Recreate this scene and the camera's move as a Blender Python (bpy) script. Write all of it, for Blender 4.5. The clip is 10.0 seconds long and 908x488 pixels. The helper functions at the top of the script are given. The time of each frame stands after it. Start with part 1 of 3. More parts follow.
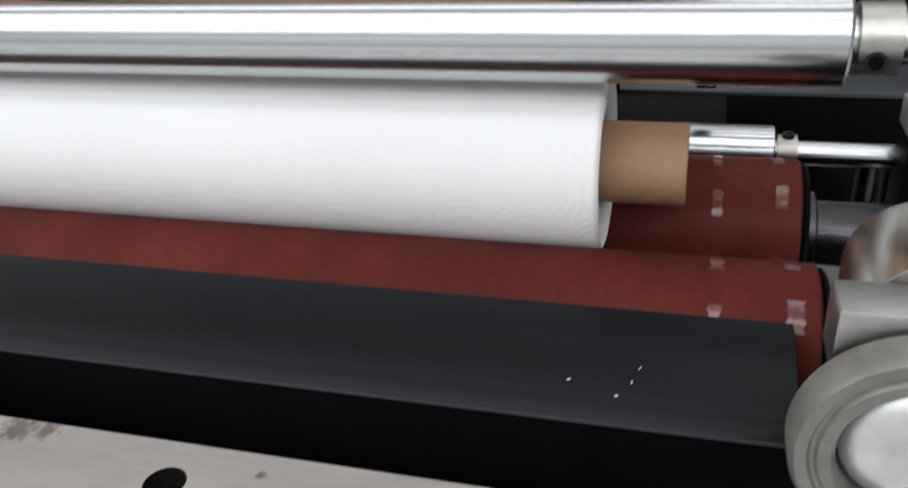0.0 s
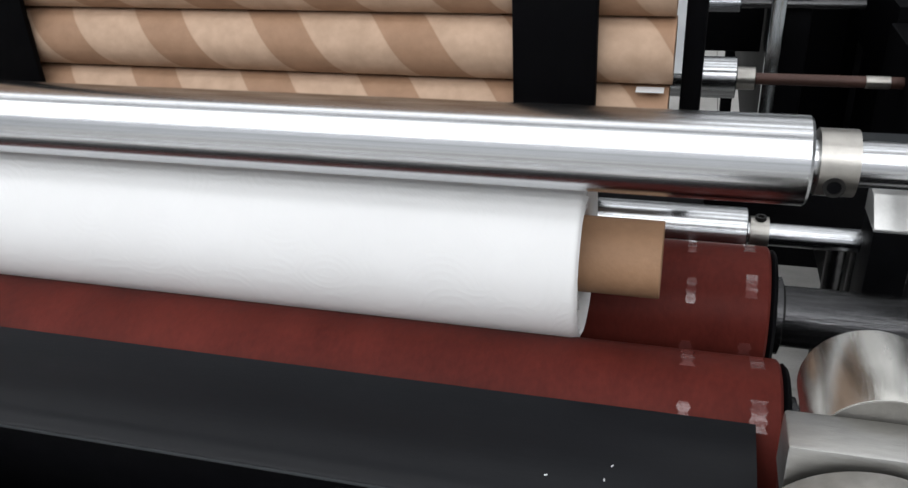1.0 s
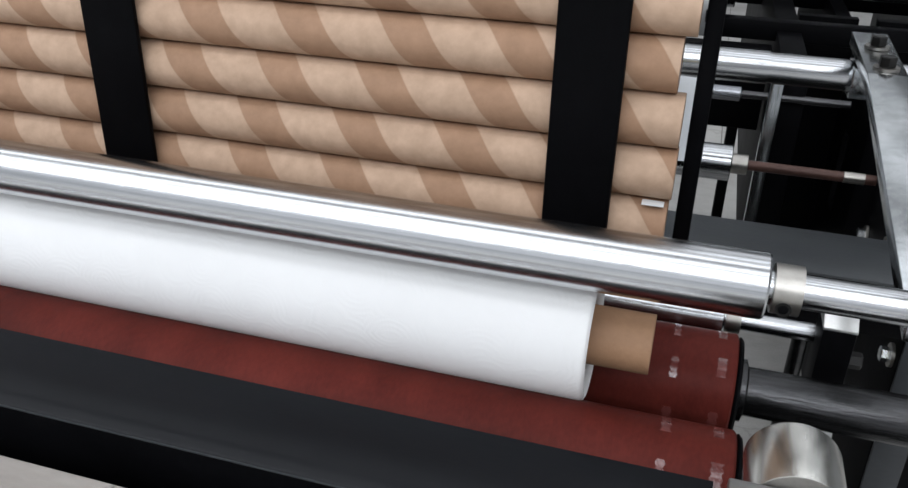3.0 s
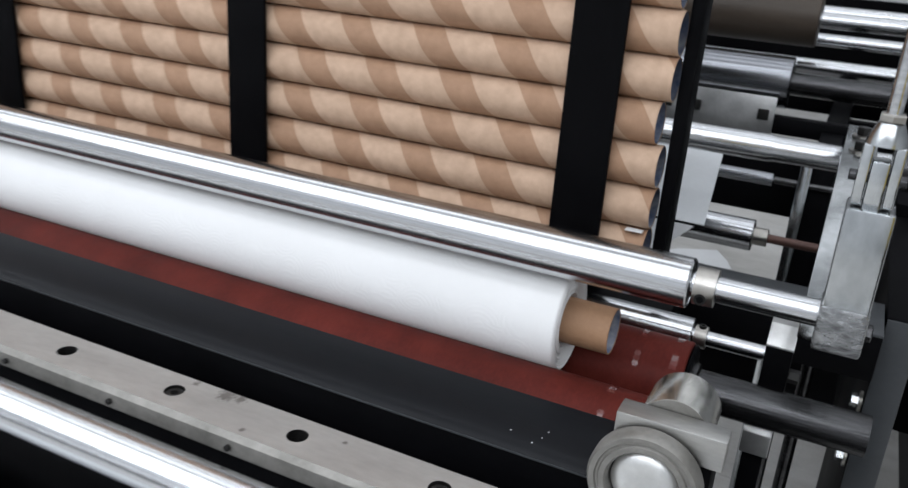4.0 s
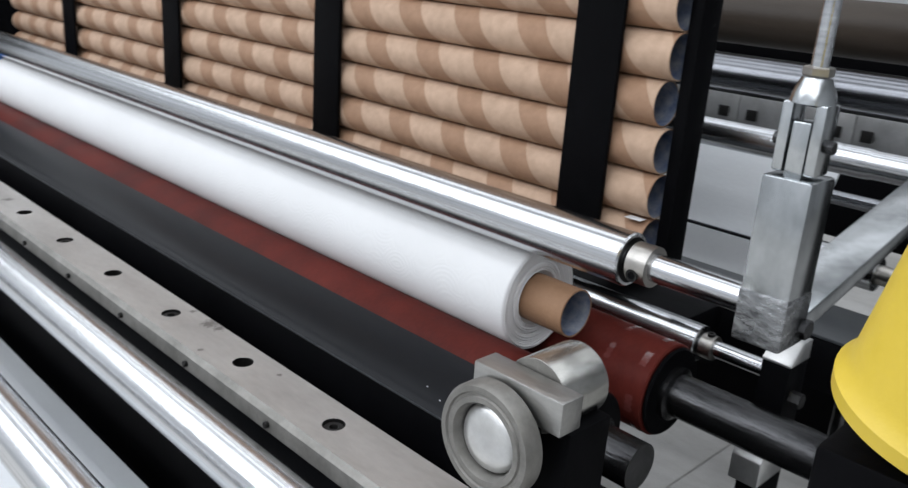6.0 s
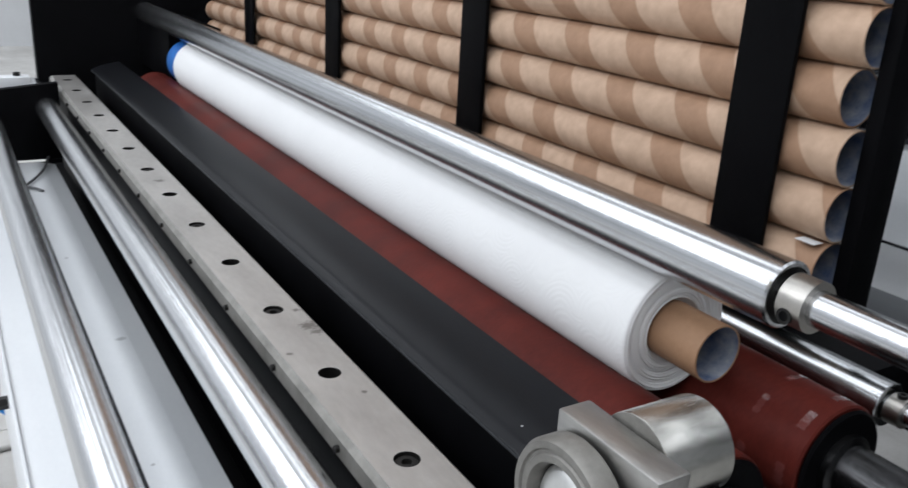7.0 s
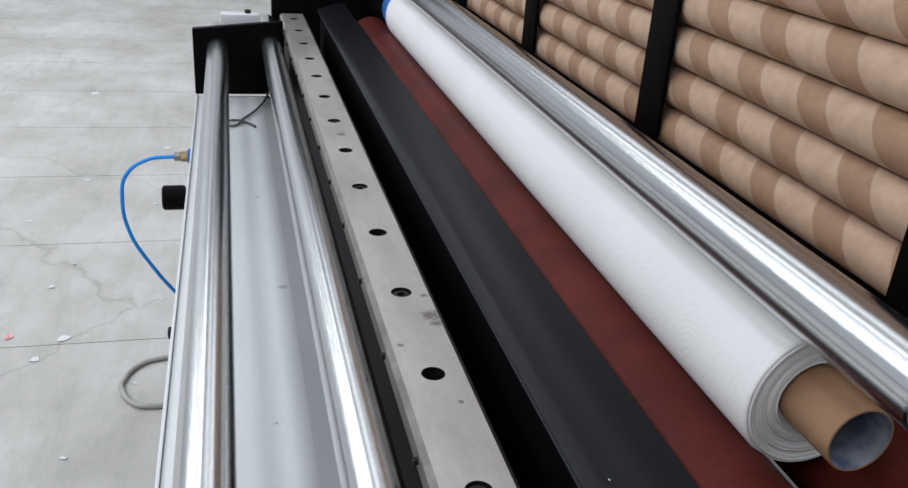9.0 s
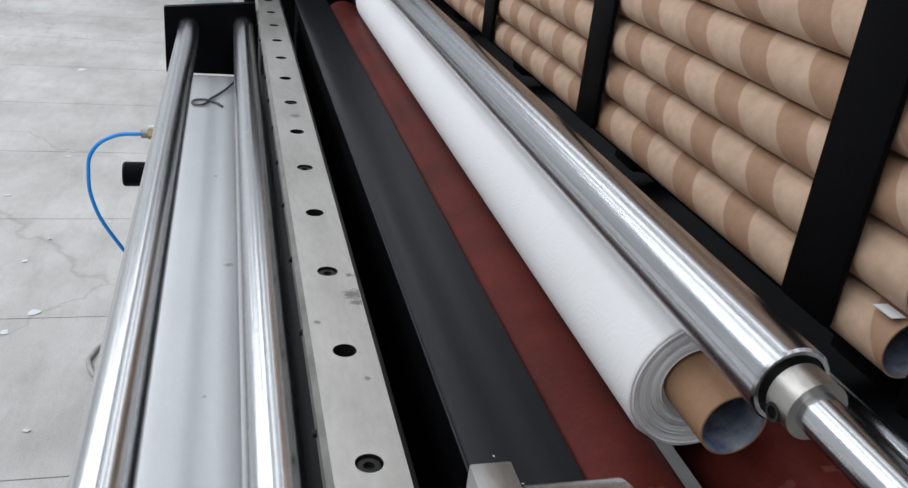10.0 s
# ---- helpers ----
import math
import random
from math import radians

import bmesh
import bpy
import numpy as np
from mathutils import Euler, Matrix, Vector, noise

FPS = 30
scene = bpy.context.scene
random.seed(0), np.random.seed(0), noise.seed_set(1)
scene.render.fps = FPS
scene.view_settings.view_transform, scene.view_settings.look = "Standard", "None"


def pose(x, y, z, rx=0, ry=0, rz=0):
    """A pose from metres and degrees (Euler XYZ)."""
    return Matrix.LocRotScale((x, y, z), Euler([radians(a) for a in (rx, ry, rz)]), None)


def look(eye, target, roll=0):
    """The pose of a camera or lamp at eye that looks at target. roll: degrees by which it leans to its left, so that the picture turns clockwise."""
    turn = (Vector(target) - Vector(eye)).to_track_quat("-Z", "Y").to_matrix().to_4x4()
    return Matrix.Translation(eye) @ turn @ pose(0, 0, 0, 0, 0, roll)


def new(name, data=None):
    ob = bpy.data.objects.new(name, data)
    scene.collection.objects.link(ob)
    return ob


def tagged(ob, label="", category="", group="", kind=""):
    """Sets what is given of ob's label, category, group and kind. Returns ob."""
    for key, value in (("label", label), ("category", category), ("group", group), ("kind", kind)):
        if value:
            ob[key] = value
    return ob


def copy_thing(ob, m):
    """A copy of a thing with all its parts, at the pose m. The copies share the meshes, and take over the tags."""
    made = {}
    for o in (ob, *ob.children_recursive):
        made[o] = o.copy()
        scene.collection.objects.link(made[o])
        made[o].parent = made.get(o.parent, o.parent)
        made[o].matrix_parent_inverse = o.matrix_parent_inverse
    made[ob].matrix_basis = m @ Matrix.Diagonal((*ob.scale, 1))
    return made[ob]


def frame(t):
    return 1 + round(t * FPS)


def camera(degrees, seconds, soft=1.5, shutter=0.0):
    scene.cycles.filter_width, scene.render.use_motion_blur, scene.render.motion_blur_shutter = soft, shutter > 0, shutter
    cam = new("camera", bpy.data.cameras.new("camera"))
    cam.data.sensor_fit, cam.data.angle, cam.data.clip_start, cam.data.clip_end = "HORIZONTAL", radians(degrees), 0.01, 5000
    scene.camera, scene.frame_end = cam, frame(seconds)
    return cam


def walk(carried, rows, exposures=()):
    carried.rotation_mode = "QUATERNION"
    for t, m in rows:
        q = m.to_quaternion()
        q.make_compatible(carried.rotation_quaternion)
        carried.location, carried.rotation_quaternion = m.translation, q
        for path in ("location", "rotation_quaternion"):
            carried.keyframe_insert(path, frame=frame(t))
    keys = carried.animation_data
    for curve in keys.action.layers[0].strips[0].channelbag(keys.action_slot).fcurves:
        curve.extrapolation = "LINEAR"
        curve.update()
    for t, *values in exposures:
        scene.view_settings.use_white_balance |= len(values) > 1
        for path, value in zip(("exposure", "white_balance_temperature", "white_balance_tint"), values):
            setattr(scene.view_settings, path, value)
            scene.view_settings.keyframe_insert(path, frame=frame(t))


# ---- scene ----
cam = camera(56.12, 10.0, soft=1.4, shutter=0.4)
PATH = [
    (0, (0.0470, -0.4499, 1.1928), (-0.4767, 1.2317, 0.2451), -4.28),
    (0.5, (0.0631, -0.4300, 1.2238), (-0.4512, 1.2592, 0.2845), -3.65),
    (1, (0.0514, -0.4513, 1.2472), (-0.4491, 1.2448, 0.3132), -2.89),
    (1.5, (0.0615, -0.4964, 1.2779), (-0.4597, 1.1967, 0.3496), -2.64),
    (2, (0.0587, -0.5258, 1.3126), (-0.4774, 1.1658, 0.3900), -0.87),
    (2.2, (0.0521, -0.5399, 1.3342), (-0.4745, 1.1561, 0.4142), -0.24),
    (3.3, (0.0502, -0.5755, 1.3557), (-0.4464, 1.1410, 0.4573), 1.71),
    (3.5, (0.0815, -0.6069, 1.3534), (-0.4175, 1.1213, 0.4791), 1.70),
    (4, (0.2068, -0.7393, 1.3623), (-0.5685, 0.9589, 0.6444), 4.32),
    (4.5, (0.2569, -0.7895, 1.3894), (-0.6015, 0.8844, 0.7101), 3.84),
    (5, (0.3621, -0.7363, 1.3532), (-0.6815, 0.8561, 0.7406), 2.41),
    (5.2, (0.3825, -0.7128, 1.3518), (-0.6711, 0.8691, 0.7290), 2.60),
    (6.3, (0.4757, -0.5507, 1.2825), (-0.9622, 0.6969, 0.6692), 5.23),
    (6.5, (0.4742, -0.5253, 1.2791), (-1.0197, 0.6651, 0.6861), 5.86),
    (7, (0.4231, -0.4660, 1.2738), (-1.1823, 0.5237, 0.6080), 3.39),
    (7.5, (0.4318, -0.4519, 1.2910), (-1.2250, 0.4116, 0.5771), 1.88),
    (8, (0.4104, -0.4074, 1.3191), (-1.3056, 0.2995, 0.5738), 4.12),
    (8.5, (0.3934, -0.3669, 1.3178), (-1.3573, 0.1988, 0.5335), 4.59),
    (9, (0.3918, -0.3630, 1.3063), (-1.3633, 0.1258, 0.4815), 4.38),
    (9.5, (0.4044, -0.3000, 1.3079), (-1.3463, 0.1804, 0.4686), 4.64),
    (10, (0.4209, -0.3042, 1.3108), (-1.3205, 0.1994, 0.4660), 6.50),
]
walk(cam, [(t, look(eye, target, roll)) for t, eye, target, roll in PATH],
     [(0, 0.0, 6520, 10), (2, -0.01, 6520, 10), (3.5, -0.03, 6280, 10), (5, -0.04, 6260, 10), (7.5, -0.15, 6280, 10), (8.5, -0.36, 6300, 10), (10, -0.36, 6300, 10)])

# ---- light ----
FLOOR = -0.1
world = bpy.data.worlds.new("hall_light")
scene.world = world
world.use_nodes = True
wn = world.node_tree.nodes
wn["Background"].inputs[0].default_value = (0.62, 0.66, 0.72, 1)
wn["Background"].inputs[1].default_value = 0.25


def hall_lamp(x, y, z, sx, sy, watts):
    data = bpy.data.lights.new("hall_lamp", "AREA")
    data.shape, data.size, data.size_y, data.energy = "RECTANGLE", sx, sy, watts
    data.color = (0.95, 0.97, 1.0)
    ob = new("hall_lamp", data)
    ob.matrix_world = pose(x, y, z)
    return tagged(ob, "assumed white strip lamp under the hall roof, out of view", "lamp")


# Strips out of view, assumed from streaks on the chrome; number and watts tuned.
for ly, watts in ((-7.2, 370), (-5.2, 340), (-3.4, 165), (-1.8, 155), (0.2, 96), (1.8, 100), (3.8, 62), (5.4, 50)):
    hall_lamp(-2.4, ly, 5.35, 15.0, 0.8, watts)


# ---- materials ----
def nodes_of(name):
    m = bpy.data.materials.new(name)
    m.use_nodes = True
    return m, m.node_tree.nodes, m.node_tree.links, m.node_tree.nodes["Principled BSDF"]


def ramp(n, l, source, a, b, p0=0.3, p1=0.7):
    r = n.new("ShaderNodeValToRGB")
    r.color_ramp.elements[0].position, r.color_ramp.elements[1].position = p0, p1
    r.color_ramp.elements[0].color, r.color_ramp.elements[1].color = (*a, 1), (*b, 1)
    l.new(source, r.inputs[0])
    return r.outputs[0]


def noise_out(n, l, scale, stretch=(1, 1, 1), detail=5.0, rough=0.6):
    co = n.new("ShaderNodeTexCoord")
    mp = n.new("ShaderNodeMapping")
    mp.inputs["Scale"].default_value = stretch
    l.new(co.outputs["Object"], mp.inputs[0])
    t = n.new("ShaderNodeTexNoise")
    t.inputs["Scale"].default_value, t.inputs["Detail"].default_value = scale, detail
    t.inputs["Roughness"].default_value = rough
    l.new(mp.outputs[0], t.inputs[0])
    return t.outputs[0]


def surface(name, a, b, rough=(0.4, 0.6), metal=0.0, scale=12.0, stretch=(1, 1, 1), fine=180.0, bump=0.02, coat=0.0, grain=0.25, spec=0.5):
    """Two scales of colour change, a broken gloss and fine relief."""
    m, n, l, p = nodes_of(name)
    broad = noise_out(n, l, scale, stretch)
    small = noise_out(n, l, fine, stretch)
    mixed = n.new("ShaderNodeMix")
    mixed.data_type = "FLOAT"
    mixed.inputs[0].default_value = grain
    l.new(broad, mixed.inputs[2])
    l.new(small, mixed.inputs[3])
    l.new(ramp(n, l, mixed.outputs[0], a, b), p.inputs["Base Color"])
    mr = n.new("ShaderNodeMapRange")
    mr.inputs[3].default_value, mr.inputs[4].default_value = rough
    l.new(mixed.outputs[0], mr.inputs[0])
    l.new(mr.outputs[0], p.inputs["Roughness"])
    p.inputs["Metallic"].default_value = metal
    p.inputs["Coat Weight"].default_value = coat
    p.inputs["Specular IOR Level"].default_value = spec
    if bump:
        bp = n.new("ShaderNodeBump")
        bp.inputs["Strength"].default_value, bp.inputs["Distance"].default_value = 0.4, bump * 0.05
        l.new(small, bp.inputs["Height"])
        l.new(bp.outputs[0], p.inputs["Normal"])
    return m


# Light and dark streaks along the axis paint reflections into the colour.
CHROME = surface("chrome_reflection_streaks", (0.30, 0.31, 0.325), (0.68, 0.69, 0.705), (0.13, 0.28), 1.0, 10, (0.035, 22, 22), 70, 0.002, grain=0.30)
STEEL = surface("milled_steel", (0.30, 0.30, 0.29), (0.50, 0.49, 0.47), (0.28, 0.48), 1.0, 14, (0.6, 2, 2), 160, 0.01)
ZINC = surface("zinc_plated_steel", (0.22, 0.235, 0.245), (0.60, 0.62, 0.63), (0.12, 0.28), 1.0, 11, (1, 1, 0.5), 120, 0.004)
NICKEL = surface("dull_nickel", (0.26, 0.25, 0.23), (0.46, 0.44, 0.41), (0.25, 0.42), 1.0, 25, (1, 1, 1), 150, 0.01)
BAR = surface("worn_bar_steel", (0.40, 0.385, 0.365), (0.62, 0.605, 0.58), (0.34, 0.52), 0.85, 9, (0.5, 1.5, 1.5), 120, 0.008)


def stained(m, spots, colour, z):
    """Greasy smudges with ragged edges at the given places (x, y, radius)."""
    n, l = m.node_tree.nodes, m.node_tree.links
    p = n["Principled BSDF"]
    co = n.new("ShaderNodeTexCoord")
    nz = n.new("ShaderNodeTexNoise")
    nz.inputs["Scale"].default_value, nz.inputs["Detail"].default_value = 260.0, 8.0
    l.new(co.outputs["Object"], nz.inputs[0])
    for x, y, r in spots:
        d = n.new("ShaderNodeVectorMath")
        d.operation = "DISTANCE"
        d.inputs[1].default_value = (x, y, z)
        l.new(co.outputs["Object"], d.inputs[0])
        k = n.new("ShaderNodeMath")
        k.operation = "MULTIPLY_ADD"
        k.inputs[1].default_value, k.inputs[2].default_value = -1.0 / r, 0.62
        l.new(d.outputs["Value"], k.inputs[0])
        a = n.new("ShaderNodeMath")
        a.operation = "ADD"
        l.new(k.outputs[0], a.inputs[0])
        l.new(nz.outputs[0], a.inputs[1])
        mr = n.new("ShaderNodeMapRange")
        mr.inputs[1].default_value, mr.inputs[2].default_value, mr.inputs[4].default_value = 0.58, 0.86, 0.6
        l.new(a.outputs[0], mr.inputs[0])
        mx = n.new("ShaderNodeMix")
        mx.data_type = "RGBA"
        old = p.inputs["Base Color"].links[0].from_socket
        l.new(mr.outputs[0], mx.inputs[0])
        l.new(old, mx.inputs[6])
        mx.inputs[7].default_value = (*colour, 1)
        l.new(mx.outputs[2], p.inputs["Base Color"])


stained(BAR, ((-0.262, -0.198, 0.020), (-0.246, -0.1955, 0.013), (-0.300, -0.196, 0.009), (-0.214, -0.234, 0.007), (-0.128, -0.203, 0.006), (-0.80, -0.214, 0.016)), (0.055, 0.042, 0.030), 0.929)
BLACK = surface("black_paint", (0.0012, 0.0012, 0.0016), (0.0034, 0.0034, 0.0042), (0.42, 0.6), 0.0, 8, (1, 1, 1), 200, 0.01, spec=0.05)
PLATE = surface("black_satin_plate", (0.0062, 0.0067, 0.0080), (0.0108, 0.0115, 0.0135), (0.24, 0.36), 0.0, 6, (0.25, 2, 2), 260, 0.004, spec=0.10)
DARKSTEEL = surface("oiled_dark_steel", (0.020, 0.020, 0.021), (0.085, 0.085, 0.088), (0.13, 0.30), 0.9, 24, (0.3, 3, 3), 120, 0.03)
RUBBER = surface("red_brown_coating", (0.042, 0.0082, 0.0066), (0.112, 0.0205, 0.0152), (0.34, 0.52), 0.0, 7, (1.6, 0.9, 0.9), 200, 0.01, spec=0.06)
# Clear tape coloured paler than the coating, so its glints are partly painted.
TAPEBAND = surface("clear_tape_with_glints", (0.065, 0.015, 0.013), (0.170, 0.050, 0.044), (0.05, 0.28), 0.0, 40, (1, 1, 1), 60, 0.05, coat=0.35, spec=0.45, grain=0.3)
BROWNROLL = surface("brown_roller_cover", (0.030, 0.022, 0.016), (0.060, 0.046, 0.034), (0.4, 0.55), 0.0, 9, (0.4, 2, 2), 160, 0.01, spec=0.3)
JOINT = surface("joint_dirt", (0.10, 0.095, 0.09), (0.17, 0.16, 0.15), (0.7, 0.9), 0.0, 8)
STEELBRIGHT = surface("bright_milled_steel", (0.50, 0.50, 0.49), (0.72, 0.72, 0.71), (0.3, 0.45), 0.9, 30, (1, 1, 1), 200, 0.01)
# Tone bands across x paint the boss's vertical reflections into the steel.
NICKELBRIGHT = surface("steel_reflection_bands", (0.34, 0.335, 0.31), (0.62, 0.61, 0.58), (0.18, 0.32), 1.0, 12, (6, 1, 1), 140, 0.006)
DARKGREY = surface("dark_grey_paint", (0.028, 0.031, 0.034), (0.050, 0.054, 0.058), (0.30, 0.45), 0.0, 7, (0.5, 1, 1), 200, 0.01, spec=0.4)
CHROMEDARK = surface("dark_polished_steel", (0.16, 0.165, 0.18), (0.30, 0.31, 0.33), (0.15, 0.3), 1.0, 6, (0.3, 5, 5), 90, 0.004)
CONCRETEPALE = surface("pale_grey_hose", (0.30, 0.295, 0.28), (0.40, 0.39, 0.37), (0.5, 0.65), 0.0, 20)
REDWRAP = surface("red_wrapper", (0.55, 0.05, 0.06), (0.75, 0.60, 0.60), (0.4, 0.6), 0.0, 60)
# Dark and pale mottling stands in for reflections on the creased film.
TAPEFILM = surface("crumpled_clear_tape", (0.05, 0.052, 0.055), (0.46, 0.47, 0.48), (0.12, 0.40), 0.9, 45, (1, 1, 2.2), 110, 0.06)
COREIN = surface("grey_core_lining", (0.045, 0.085, 0.20), (0.38, 0.39, 0.41), (0.7, 0.85), 0.0, 60, (1, 1, 1), 200, 0.02, grain=0.1)


def tissue():
    """Soft white tissue with a fine embossed ripple."""
    m, n, l, p = nodes_of("white_tissue")
    broad = noise_out(n, l, 5, (1, 1, 1))
    l.new(ramp(n, l, broad, (0.70, 0.70, 0.70), (0.76, 0.76, 0.76)), p.inputs["Base Color"])
    p.inputs["Roughness"].default_value = 0.92
    co = n.new("ShaderNodeTexCoord")
    sep = n.new("ShaderNodeSeparateXYZ")
    l.new(co.outputs["Object"], sep.inputs[0])
    warp = noise_out(n, l, 55, (1, 1, 1), 2.0)

    def op(kind, a, b=0.0, c=0.0):
        q = n.new("ShaderNodeMath")
        q.operation = kind
        for k, v in enumerate((a, b, c)):
            if isinstance(v, (int, float)):
                q.inputs[k].default_value = v
            else:
                l.new(v, q.inputs[k])
        return q.outputs[0]
    along = op("MULTIPLY_ADD", warp, 0.003, sep.outputs[0])
    round_it = op("MULTIPLY", op("ARCTAN2", sep.outputs[2], sep.outputs[1]), 0.0522)
    flat = n.new("ShaderNodeCombineXYZ")
    l.new(along, flat.inputs[0])
    l.new(round_it, flat.inputs[1])
    cell = n.new("ShaderNodeTexVoronoi")
    cell.inputs["Scale"].default_value, cell.inputs["Randomness"].default_value = 26.0, 0.7
    l.new(flat.outputs[0], cell.inputs[0])
    fans = op("SINE", op("MULTIPLY", cell.outputs["Distance"], 62.0))
    dashes = op("SINE", op("MULTIPLY", op("SUBTRACT", along, round_it), 1900.0))
    emboss = op("MULTIPLY_ADD", op("MULTIPLY", fans, dashes), 0.35, fans)
    small = noise_out(n, l, 420, (1, 1, 1))
    add = n.new("ShaderNodeMath")
    add.operation = "MULTIPLY_ADD"
    add.inputs[1].default_value = 0.35
    l.new(small, add.inputs[0])
    l.new(emboss, add.inputs[2])
    bp = n.new("ShaderNodeBump")
    bp.inputs["Strength"].default_value, bp.inputs["Distance"].default_value = 0.19, 0.00022
    l.new(add.outputs[0], bp.inputs["Height"])
    l.new(bp.outputs[0], p.inputs["Normal"])
    return m


PAPER = tissue()
TRAYPAINT = surface("scuffed_tray_paint", (0.62, 0.64, 0.66), (0.72, 0.74, 0.755), (0.24, 0.40), 0.0, 5, (0.5, 1, 1), 260, 0.008)
stained(TRAYPAINT, ((-0.625, -0.309, 0.013), (-0.33, -0.333, 0.006), (-0.95, -0.33, 0.008)), (0.20, 0.205, 0.21), 0.775)
GREYPAINT = surface("pale_grey_paint", (0.62, 0.64, 0.66), (0.72, 0.74, 0.755), (0.24, 0.40), 0.0, 5, (0.5, 1, 1), 260, 0.008)


def concrete():
    """Trowelled pale concrete: cloudy patches, scuffs, grit and hairline cracks."""
    m, n, l, p = nodes_of("concrete")

    def times(a, b):
        q = n.new("ShaderNodeMix")
        q.data_type, q.blend_type = "RGBA", "MULTIPLY"
        q.inputs[0].default_value = 1.0
        l.new(a, q.inputs[6])
        l.new(b, q.inputs[7])
        return q.outputs[2]
    cloud = noise_out(n, l, 1.7, (1, 1, 1), 9.0, 0.62)
    scuff = noise_out(n, l, 7.0, (0.5, 1.6, 1), 8.0, 0.7)
    grit = noise_out(n, l, 240, (1, 1, 1), 3.0, 0.6)
    col = ramp(n, l, cloud, (0.42, 0.408, 0.388), (0.61, 0.60, 0.582), 0.34, 0.66)
    col = times(col, ramp(n, l, scuff, (0.84, 0.835, 0.825), (1.0, 1.0, 1.0), 0.33, 0.55))
    col = times(col, ramp(n, l, grit, (0.86, 0.86, 0.85), (1.0, 1.0, 1.0), 0.35, 0.6))
    co = n.new("ShaderNodeTexCoord")
    bend = n.new("ShaderNodeTexNoise")
    bend.inputs["Scale"].default_value, bend.inputs["Detail"].default_value = 3.0, 5.0
    l.new(co.outputs["Object"], bend.inputs[0])
    off = n.new("ShaderNodeVectorMath")
    off.operation = "MULTIPLY_ADD"
    off.inputs[1].default_value = (0.5, 0.5, 0.0)
    l.new(bend.outputs[1], off.inputs[0])
    l.new(co.outputs["Object"], off.inputs[2])
    vor = n.new("ShaderNodeTexVoronoi")
    vor.feature = "DISTANCE_TO_EDGE"
    vor.inputs["Scale"].default_value = 0.42
    l.new(off.outputs[0], vor.inputs[0])
    col = times(col, ramp(n, l, vor.outputs[0], (0.80, 0.79, 0.78), (1.0, 1.0, 1.0), 0.0, 0.003))
    l.new(col, p.inputs["Base Color"])
    mr = n.new("ShaderNodeMapRange")
    mr.inputs[3].default_value, mr.inputs[4].default_value = 0.38, 0.75
    l.new(scuff, mr.inputs[0])
    l.new(mr.outputs[0], p.inputs["Roughness"])
    bp = n.new("ShaderNodeBump")
    bp.inputs["Strength"].default_value, bp.inputs["Distance"].default_value = 0.4, 0.002
    l.new(grit, bp.inputs["Height"])
    l.new(bp.outputs[0], p.inputs["Normal"])
    return m


CONCRETE = concrete()
YELLOW = surface("yellow_plastic", (0.56, 0.40, 0.03), (0.64, 0.47, 0.05), (0.35, 0.5), 0.0, 10, (1, 1, 1), 200, 0.01)
WALLPAINT = surface("hall_wall_paint", (0.50, 0.51, 0.52), (0.60, 0.61, 0.62), (0.6, 0.8), 0.0, 1.5, (1, 1, 1), 40, 0.02)
BLUE = surface("blue_plastic", (0.01, 0.10, 0.38), (0.02, 0.16, 0.50), (0.3, 0.45), 0.0, 30, (1, 1, 1), 200, 0.005)
HOSE = surface("blue_hose", (0.008, 0.22, 0.68), (0.012, 0.29, 0.80), (0.3, 0.4), 0.0, 30, (1, 1, 1), 200, 0.005)
# Black hardware; also the painted shade inside the bar's counterbores.
HOLE = surface("black_oxide_and_bore_shade", (0.006, 0.006, 0.006), (0.018, 0.017, 0.016), (0.3, 0.5), 0.2, 60, (1, 1, 1), 300, 0.01, spec=0.3)
BRASS = surface("dull_brass", (0.30, 0.22, 0.12), (0.42, 0.32, 0.18), (0.3, 0.45), 1.0, 40, (1, 1, 1), 200, 0.005)
COPPER = surface("reddish_rod", (0.050, 0.024, 0.019), (0.095, 0.045, 0.034), (0.4, 0.55), 0.3, 30, (0.4, 2, 2), 160, 0.01)
WHITECARD = surface("white_sheet", (0.62, 0.63, 0.64), (0.72, 0.73, 0.74), (0.5, 0.7), 0.0, 6, (1, 1, 1), 120, 0.01)
CABLE = surface("grey_cable", (0.06, 0.06, 0.065), (0.10, 0.10, 0.105), (0.4, 0.6), 0.0, 30, (1, 1, 1), 200, 0.01)


